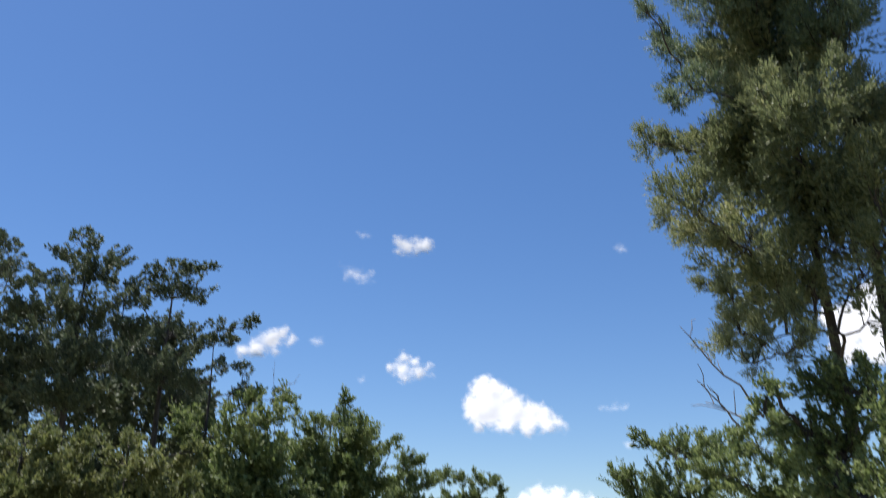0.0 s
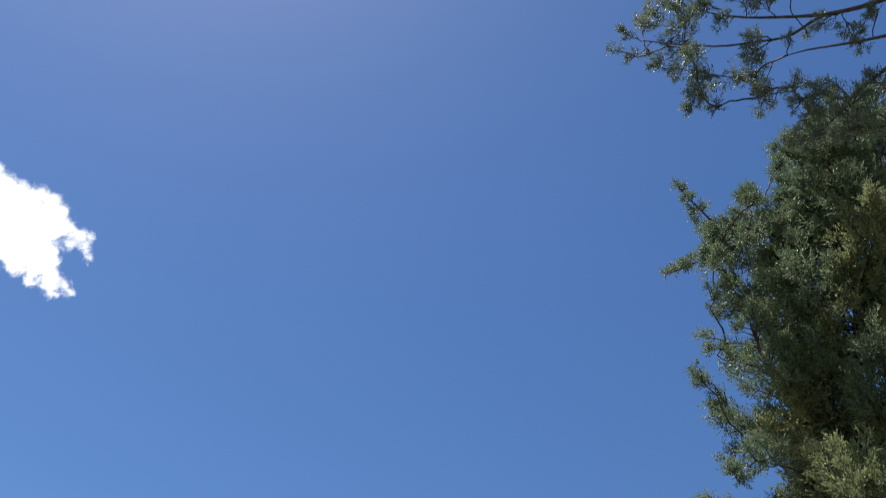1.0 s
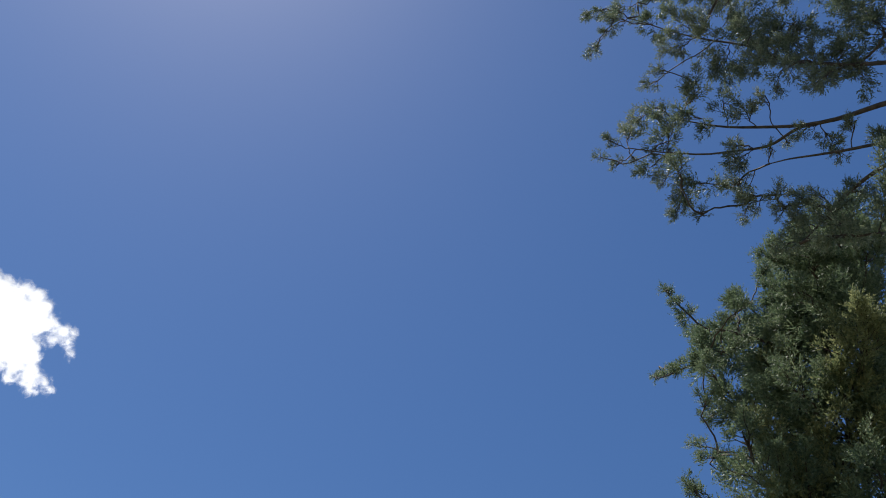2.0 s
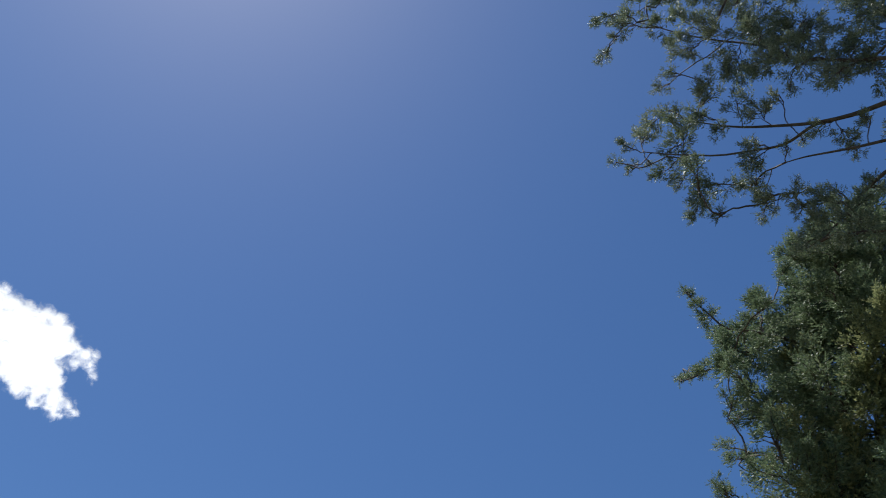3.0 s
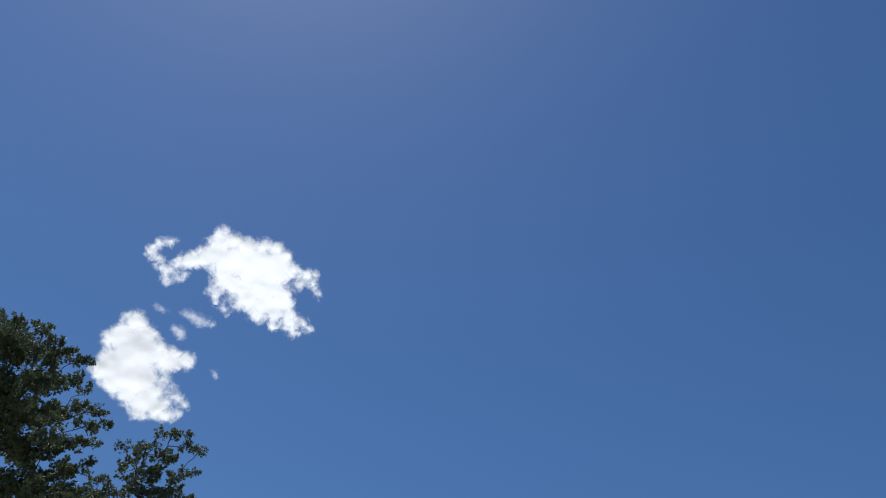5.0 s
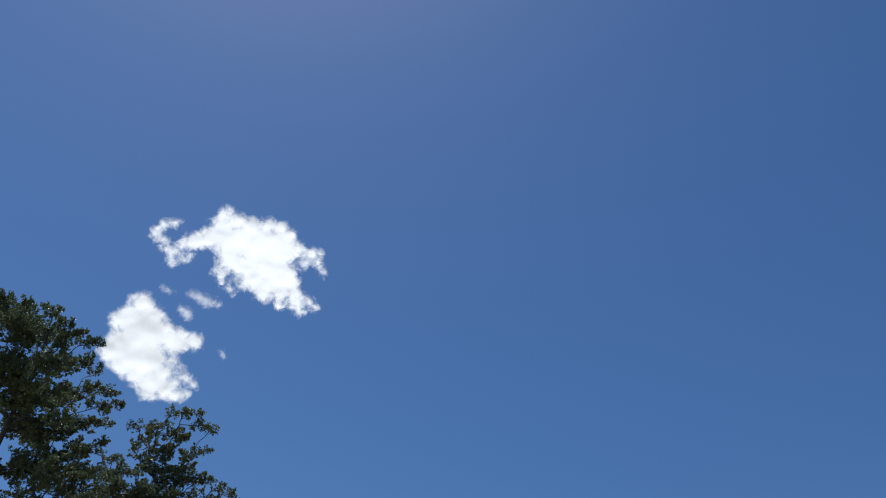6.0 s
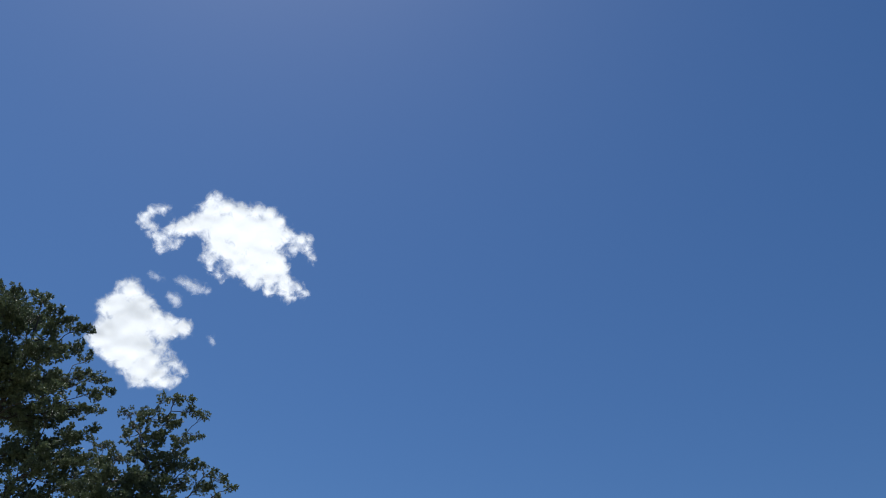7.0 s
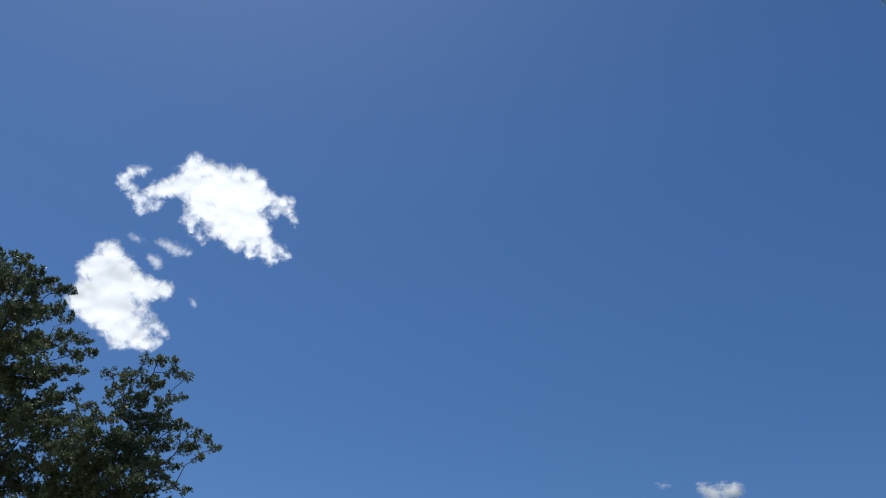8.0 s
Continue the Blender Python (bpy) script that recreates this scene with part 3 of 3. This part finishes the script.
OVERHANG_CANOPY = [
    (-33.50, 63.81, 1.14), (-35.79, 62.34, 1.37), (-37.21, 64.69, 1.52), (-39.52, 59.84, 1.37), (-42.12, 63.39, 1.75), (-46.94, 60.87, 1.90),
    (-42.39, 56.61, 0.99), (-39.10, 57.16, 0.76), (-31.64, 65.85, 1.52), (-26.50, 66.99, 1.29), (-22.31, 67.54, 0.99), (-48.28, 57.56, 1.90),
    (-51.97, 58.59, 2.13), (-50.04, 54.82, 2.06), (-45.87, 52.04, 1.52), (-42.62, 51.61, 1.37), (-49.67, 52.01, 1.90), (-54.94, 57.14, 2.28),
    (-35.63, 59.61, 1.14), (-39.14, 49.18, 1.52), (-38.84, 46.62, 1.68), (-45.75, 64.03, 1.90), (-51.45, 61.67, 2.13)]
OVERHANG_TIPS = [
    (-17.38, 58.63, 0.80), (-14.50, 58.31, 0.53), (-13.04, 57.36, 0.29), (-14.73, 56.64, 0.42), (-17.00, 56.73, 0.25), (-18.47, 59.19, 0.63),
    (-20.54, 59.67, 0.74), (-21.60, 58.54, 0.88), (-23.86, 58.71, 0.80), (-20.91, 57.42, 0.93), (-18.89, 56.11, 0.76), (-21.19, 56.01, 0.88),
    (-19.54, 54.96, 0.51), (-20.93, 53.66, 0.88), (-22.84, 54.32, 0.97), (-19.83, 52.52, 0.46), (-22.36, 52.34, 0.38), (-27.90, 54.92, 0.88),
    (-27.99, 55.74, 0.59), (-26.82, 53.40, 0.72), (-27.32, 52.22, 0.72), (-26.44, 51.61, 0.51), (-25.84, 53.43, 0.55), (-34.77, 54.89, 0.55),
    (-36.72, 53.76, 0.72), (-36.72, 52.57, 0.46), (-39.56, 53.97, 0.55)]
OVERHANG_ROOT = [
    (-29.72, 51.99, 0.63), (-29.93, 50.98, 0.59), (-31.76, 50.95, 0.72), (-30.68, 50.12, 0.72), (-33.38, 51.06, 0.59), (-33.16, 49.65, 0.84),
    (-35.31, 49.76, 0.84), (-36.76, 50.07, 0.72), (-31.21, 49.02, 0.93), (-29.09, 48.92, 0.80), (-33.02, 48.34, 1.01), (-34.80, 48.25, 0.97),
    (-25.67, 57.26, 0.55), (-28.51, 58.47, 0.63), (-33.11, 54.58, 0.29), (-31.21, 54.74, 0.29)]
SHADE_TREE = [
    (-24.67, 10.57, 2.4), (-26.79, 10.05, 2.69), (-21.09, 10.84, 1.05), (-20.53, 9.15, 1.58), (-22.72, 8.34, 2.07), (-25.09, 7.2, 3.03),
    (-28.25, 7.97, 2.96), (-27.11, 4.84, 2.94), (-24.12, 4.96, 2.35),]
BUSH_A = [
    (-13.47, 7.9, 1.08), (-12.06, 5.84, 1.15), (-15.01, 7.32, 1.61), (-14.26, 4.93, 2.13), (-16.91, 7.25, 1.77), (-12.46, 4.28, 1.78),]
BUSH_B = [
    (-19.65, 7.48, 1.57), (-17.44, 5.86, 2.11), (-21.8, 6.37, 2.06), (-19.92, 4.45, 2.41), (-22.83, 4.69, 2.03), (-23.48, 6.96, 1.36),]
PINE_NEAR = [
    (53.40, 30.94, 0.58), (52.51, 30.31, 0.52), (53.75, 29.84, 0.88), (55.02, 30.29, 0.88), (56.32, 30.27, 1.20), (50.84, 29.79, 0.62),
    (50.00, 29.82, 0.35), (52.01, 29.95, 0.82), (53.34, 29.66, 0.95), (54.99, 29.24, 1.41), (50.48, 28.64, 0.69), (49.39, 28.29, 0.49),
    (51.68, 28.15, 0.89), (52.97, 27.56, 1.02), (54.47, 26.78, 1.73), (49.30, 27.09, 0.69), (48.13, 27.17, 0.49), (47.30, 26.59, 0.42),
    (48.52, 26.21, 0.76), (50.33, 26.67, 0.89), (51.58, 25.97, 1.09), (53.04, 25.10, 1.61), (47.68, 25.35, 0.42), (48.92, 25.12, 0.83),
    (50.29, 24.70, 1.02), (51.80, 23.82, 1.34), (47.58, 24.25, 0.48), (48.70, 23.56, 0.89), (50.01, 22.90, 1.01), (51.39, 21.94, 1.40),
    (46.71, 23.53, 0.59)]
PINE_NEAR_LOW = [
    (47.63, 22.56, 0.96), (48.85, 22.04, 0.88), (49.94, 21.28, 0.74), (46.88, 21.45, 1.16), (46.19, 18.40, 1.51), (46.38, 22.59, 0.69),
    (49.84, 19.97, 0.76), (48.21, 19.34, 0.84), (48.93, 18.15, 0.84), (47.59, 20.64, 0.84), (50.93, 18.74, 1.14)]
PINE_SIDE = [
    (43.05, 27.10, 0.57), (43.66, 26.90, 0.43), (42.13, 27.21, 0.43), (41.59, 26.59, 0.61), (40.81, 26.48, 0.36), (44.87, 25.85, 0.60),
    (45.76, 25.65, 0.39), (43.91, 25.84, 0.78), (45.03, 25.17, 0.56), (42.87, 25.62, 0.85), (45.38, 24.31, 0.52), (43.55, 24.69, 0.71),
    (41.67, 24.84, 0.71), (40.82, 25.14, 0.39), (42.02, 24.06, 0.78), (44.34, 23.61, 0.56), (42.50, 23.12, 0.99), (40.84, 23.28, 0.71),
    (39.66, 23.16, 0.64), (38.79, 22.77, 0.54), (37.88, 22.48, 0.39), (38.75, 21.86, 0.46), (39.80, 22.25, 0.78), (41.11, 22.21, 0.99),
    (42.98, 22.23, 1.05)]
PINE_SIDE_LOW = [
    (45.30, 23.17, 0.90), (44.59, 22.09, 1.18), (45.89, 21.66, 1.17), (45.46, 20.38, 1.44), (43.66, 20.89, 1.25), (46.50, 19.33, 1.42),
    (44.67, 19.01, 1.64), (42.88, 19.50, 1.45), (41.71, 21.06, 0.91), (41.45, 19.50, 0.90), (40.28, 20.96, 0.53), (39.88, 19.75, 0.46),
    (39.20, 19.64, 0.35), (40.73, 20.19, 0.63), (46.28, 20.73, 1.36), (43.78, 17.84, 2.04), (41.27, 18.25, 1.72)]
PINE_A = [
    (24.44, 20.19, 0.32), (24.73, 19.82, 0.35), (23.88, 19.95, 0.39), (24.13, 19.34, 0.63), (25.24, 18.76, 0.98), (20.5, 16.02, 0.86),
    (20.29, 14.43, 1.29), (22.49, 18.92, 0.99), (23.69, 17.63, 1.76), (25.96, 16.98, 1.24), (21.54, 17.17, 0.89), (23.99, 15.12, 2.44),
    (26.58, 14.82, 1.71), (21.37, 14.69, 1.42), (23.9, 12.35, 2.77), (26.45, 12.1, 2.04), (21.04, 12.24, 1.77), (24.5, 9.9, 2.4),]
PINE_B = [
    (28.93, 18.95, 0.95), (29.3, 17.52, 1.52), (28.25, 16.65, 0.95), (28.75, 14.54, 2.02), (27.85, 12.96, 1.52), (28.47, 11.22, 2.0),
    (27.09, 10.36, 1.68),]
PINE_C = [
    (19.36, 18.27, 0.87), (17.92, 18.49, 0.95), (16.73, 18.86, 0.44), (16.21, 18.94, 0.26), (18.7, 18.85, 0.36), (20.32, 16.58, 0.65),
    (18.29, 16.96, 1.63), (16.72, 16.73, 0.58), (18.39, 14.77, 1.99), (19.83, 13.58, 1.43), (17.02, 13.8, 1.16), (18.38, 11.73, 2.15),
    (16.91, 11.11, 1.44),]
PINE_D = [
    (13.32, 15.39, 0.96), (15.16, 15.2, 0.88), (14.54, 14.51, 0.88), (14.55, 12.68, 1.1), (13.26, 12.57, 0.59), (15.78, 14.06, 1.02),
    (16.06, 11.52, 1.09), (13.7, 11.28, 0.91),]
UNDER_A = [
    (24.91, 8.47, 0.41), (24.91, 8.03, 0.68), (24.91, 7.47, 1.22), (25.84, 6.5, 2.0), (23.63, 6.29, 2.03), (24.92, 4.61, 2.66),
    (22.52, 7.34, 1.03), (22.46, 4.7, 2.03),]
UNDER_B = [
    (20.13, 8.11, 0.28), (19.99, 7.81, 0.49), (19.96, 7.3, 0.77), (20.28, 6.44, 1.39), (18.91, 6.15, 1.75), (17.07, 6.22, 1.27),
    (16.32, 7.28, 0.85), (19.53, 4.46, 2.07), (16.88, 4.53, 1.75),]
UNDER_C = [
    (12.9, 10.41, 1.46), (13.48, 8.78, 1.99), (11.37, 9.57, 1.47), (14.76, 7.33, 2.15), (11.88, 6.71, 2.53), (13.81, 4.59, 2.49),
    (10.74, 11.04, 0.96), (16.33, 9.02, 1.61), (10.33, 5.0, 2.16),]
UNDER_D = [
    (8.39, 8.93, 1.47), (9.04, 7.48, 2.2), (6.62, 10.97, 0.67), (6.94, 9.69, 1.19), (5.42, 8.99, 1.34), (5.0, 7.55, 1.66),
    (3.52, 8.1, 0.67), (7.49, 5.74, 2.55), (4.56, 5.42, 1.83), (6.32, 8.25, 1.85),]
FAR_A = [
    (2.57, 6.85, 0.89), (1.64, 7.04, 0.52), (2.36, 5.78, 1.1), (3.08, 4.9, 1.1), (0.89, 5.79, 0.81),]
FAR_B = [
    (-0.22, 6.07, 0.66), (-1.15, 5.79, 0.59), (-2.25, 5.79, 0.66), (-3.24, 5.6, 0.59), (-3.7, 4.9, 0.51), (-2.05, 4.73, 0.88),
    (-0.22, 4.56, 0.73),]
PINE_FILL = [
    (26.92, 9.38, 2.01), (24.71, 9.21, 2.38), (22.20, 9.73, 2.43), (19.56, 10.07, 2.12), (17.10, 9.69, 1.61), (28.52, 11.55, 2.00),
    (22.26, 12.49, 2.10), (24.76, 11.58, 2.06), (19.80, 11.99, 1.42), (26.54, 7.11, 2.00), (22.52, 7.34, 2.40), (18.24, 7.54, 2.12),
    (28.00, 4.50, 2.30), (25.00, 4.30, 2.40), (22.00, 4.40, 2.40), (19.00, 4.60, 2.30), (16.00, 5.00, 2.00), (21.50, 11.20, 1.70),
    (18.80, 13.00, 1.60), (17.40, 10.40, 1.50)]


cloud("cloud", "large bright white cloud with ragged trailing ends", CLOUD_BIG + CLOUD_HOOK + CLOUD_WEB, 1500, 1)
cloud("cloud", "rounded bright white cloud with frayed side", CLOUD_ROUND, 1650, 2)
for puffs, seed in ((WISP_A, 3), (WISP_B, 4), (WISP_C, 5), (WISP_D, 17)):
    cloud("cloud", "small torn wisp of white cloud", puffs, 1550, seed, HAZE)
cloud("cloud", "heaped white cumulus cloud with a shaded base", CLOUD_HEAP, 3400, 6, HEAP, 1.15)
cloud("cloud", "small flat white cloud", CLOUD_FLAT, 3200, 7, HEAP, 1.15)
cloud("cloud", "small oblong white cloud in two lobes", CLOUD_PAIR, 2400, 8, HEAP, 1.15)
cloud("cloud", "small torn thin white cloud", CLOUD_TORN, 2500, 9, FAINT, 1.5)
cloud("cloud", "white cloud behind the pine trees", CLOUD_BEHIND, 3300, 10, HEAP, 1.15)
cloud("cloud", "low white cloud over the far trees", CLOUD_LOW, 3900, 11, HEAP, 1.15)
cloud("cloud", "broad white cloud behind the cedar trunks", CLOUD_WHITE, 3000, 12, HEAP, 1.15)
for puffs, seed in ((PUFF_A, 13), (PUFF_B, 14), (PUFF_C, 15), (PUFF_D, 16), (PUFF_E, 18), (PUFF_F, 19)):
    cloud("cloud", "tiny faint puff of white cloud", puffs, 3200, seed, FAINT, 1.5)


def on_ground(az, dist):
    return (-dist * math.sin(radians(az)), dist * math.cos(radians(az)))


# ---------------------------------------------------------------- trees
tree("cedar_tree", "tall dense cedar tree with feathery olive-green boughs", on_ground(-26.2, 8.7), CEDAR_LOW + CEDAR_CORE + CEDAR_SKIRT, 8.0, "cedar", CEDAR_OLIVE, CEDAR_BARK,
     21, thick=0.075, size=1.45, cover=5.2, swell=1.1, fill=(0.4, 0.97), twiggy=0.7, flat=0.8, depth=0.9, lean=(-0.2, 0.1), rise=0.3, height=8.6, limbs=((0.02, (-26.2, 13.8), (-23.9, 14.3), (-21.2, 13.8)),), group="cedar trees")
tree("cedar_tree", "tall cedar tree with a dense crown and feathery boughs", on_ground(-28.2, 8.9), CEDAR_TOP + CEDAR_CROWN + CEDAR_PLUMES, 8.0, "cedar", CEDAR, CEDAR_BARK,
     26, thick=0.08, size=1.36, cover=5.2, swell=1.05, fill=(0.4, 0.97), twiggy=0.7, flat=0.8, depth=0.9, lean=(0.1, 0.1), rise=0.3,
     limbs=((0.024, (-22.3, 44.4), (-19.6, 45.1), (-18.1, 46.8), (-17.1, 48.0)), (0.024, (-21.8, 43.6), (-18.8, 43.1), (-14.8, 42.6))), group="cedar trees")
tree("cedar_tree", "old cedar tree with long overhanging limbs", on_ground(-54, 7.0), OVERHANG + OVERHANG_TIPS + OVERHANG_ROOT + OVERHANG_CANOPY, 5.8, "cedar", CEDAR_DARK, CEDAR_BARK,
     22, thick=0.2, cover=3.6, flat=0.85, depth=0.35, swell=1.38, twiggy=0.55, lean=(0.2, -0.6), rise=0.0, size=1.1, group="cedar trees", height=12.5, tufts=1.3,
     limbs=((0.042, (-50.7, 52.2), (-42.0, 54.1), (-35.2, 55.1), (-27.7, 57.0), (-22.6, 58.6)),
            (0.022, (-34.9, 55.2), (-31.8, 54.9), (-28.3, 55.3), (-20.7, 56.7), (-16.4, 57.6)),
            (0.035, (-51.9, 53.0), (-44.2, 56.0), (-36.4, 59.0), (-28.9, 62.7), (-20.3, 65.5)),
            (0.03, (-47.5, 49.6), (-40.1, 52.2), (-35.2, 53.2), (-30.4, 53.9)),
            (0.035, (-48.1, 50.1), (-38.7, 50.9), (-34.2, 50.0), (-30.0, 48.7))))
tree("shade_tree", "dark leafy young tree with dead lower limbs", on_ground(-27, 7.4), SHADE_TREE, 7.4, "broad", BROAD, BARK, 23, thick=0.09, cover=3.8, size=0.4, flat=0.8, depth=0.6,
     bare=(((-20.6, 9.2), (-16.1, 15.2)), ((-20.0, 9.0), (-17.2, 10.3)), ((-19.6, 8.2), (-16.8, 11.7))))
tree("bush", "bright green leafy bush", on_ground(-15, 17), BUSH_A, 17, "broad", BROAD, BARK, 24, thick=0.07, cover=4.0, size=0.6, flat=0.9, group="green bushes", category="bush", fill=(0.5, 0.7))
tree("bush", "bright green leafy bush", on_ground(-22, 15), BUSH_B, 15, "broad", BROAD, BARK, 25, thick=0.07, cover=4.0, size=0.6, flat=0.9, group="green bushes", category="bush", fill=(0.5, 0.7))
P = dict(kind="pine", leaf_mat=PINE, bark_mat=BARK, group="pine trees")
tree("pine_tree", "tall dark green pine with dense layered boughs", on_ground(53, 17), PINE_NEAR + PINE_NEAR_LOW, 17, seed=31, swell=1.18, top=0.9, fill=(0.35, 0.97), twiggy=0.6, thick=0.17, cover=4.5, flat=0.34, depth=1.6, size=1.08, **P)
tree("pine_tree", "smaller dark green pine with a forked open top", on_ground(45.5, 16), PINE_SIDE + PINE_SIDE_LOW, 16, seed=32, swell=1.12, top=0.8, fill=(0.35, 0.95), twiggy=0.6, thick=0.1, cover=3.3, flat=0.42, depth=0.9, size=1.06, **P)
tree("pine_tree", "tall dense dark pine tree", on_ground(24, 28), PINE_A, 28, seed=33, swell=1.35, upturn=0.2, thick=0.19, cover=3.2, flat=0.36, depth=1.4, size=2.3, **P)
tree("pine_tree", "dark pine tree beside the tall pine", on_ground(30, 27), PINE_B, 27, seed=34, swell=1.35, upturn=0.2, thick=0.18, cover=3.2, flat=0.36, depth=1.2, size=2.3, **P)
tree("pine_tree", "flat-topped dark pine tree", on_ground(18.6, 29), PINE_C, 29, seed=35, swell=1.35, upturn=0.2, thick=0.17, cover=3.2, flat=0.36, depth=1.2, size=2.3, **P)
tree("pine_tree", "thin pine with a bare straight trunk", on_ground(15.4, 27), PINE_D, 27, seed=36, swell=1.15, thick=0.12, cover=2.3, flat=0.5, depth=0.6, size=1.9, rise=0.15, **P)
tree("pine_tree", "dense dark pine thicket tree in the shade behind", on_ground(24, 33), PINE_FILL, 33, seed=37, swell=1.4, thick=0.16, cover=3.6, flat=0.65, depth=1.5, size=6.5, **P)
U = dict(fill=(0.5, 0.7), kind="shrub", leaf_mat=SHRUB, bark_mat=BARK, group="understory shrubs", category="shrub")
tree("shrub", "sunlit yellow-green shrub under the pines", on_ground(26, 20), UNDER_A, 20, seed=41, thick=0.06, cover=5.5, flat=0.85, size=0.95, **U)
tree("shrub", "sunlit yellow-green shrub under the pines", on_ground(20, 19), UNDER_B, 19, seed=42, thick=0.06, cover=5.5, flat=0.85, size=0.95, **U)
D = dict(fill=(0.5, 0.75), kind="broad", leaf_mat=BROAD, bark_mat=BARK, group="leafy trees along the edge")
tree("leafy_tree", "hazy green young tree with a dead leaning stem", on_ground(13, 26), UNDER_C, 26, seed=43, thick=0.1, cover=3.8, flat=0.85, size=1.1,
     bare=(((11.2, 5.0), (11.4, 13.2)), ((11.3, 11.2), (9.8, 12.0))), **D)
tree("leafy_tree", "green leafy tree with a pointed top", on_ground(7.5, 32), UNDER_D, 32, seed=44, thick=0.12, cover=4.0, flat=0.85, size=1.05, **D)
tree("leafy_tree", "green leafy tree farther along the edge", on_ground(2.5, 55), FAR_A, 55, seed=45, thick=0.13, cover=5.5, flat=0.9, size=1.3, **D)
tree("leafy_tree", "distant green leafy tree", on_ground(-2, 80), FAR_B, 80, seed=46, thick=0.14, cover=5.5, flat=0.9, size=1.8, **D)
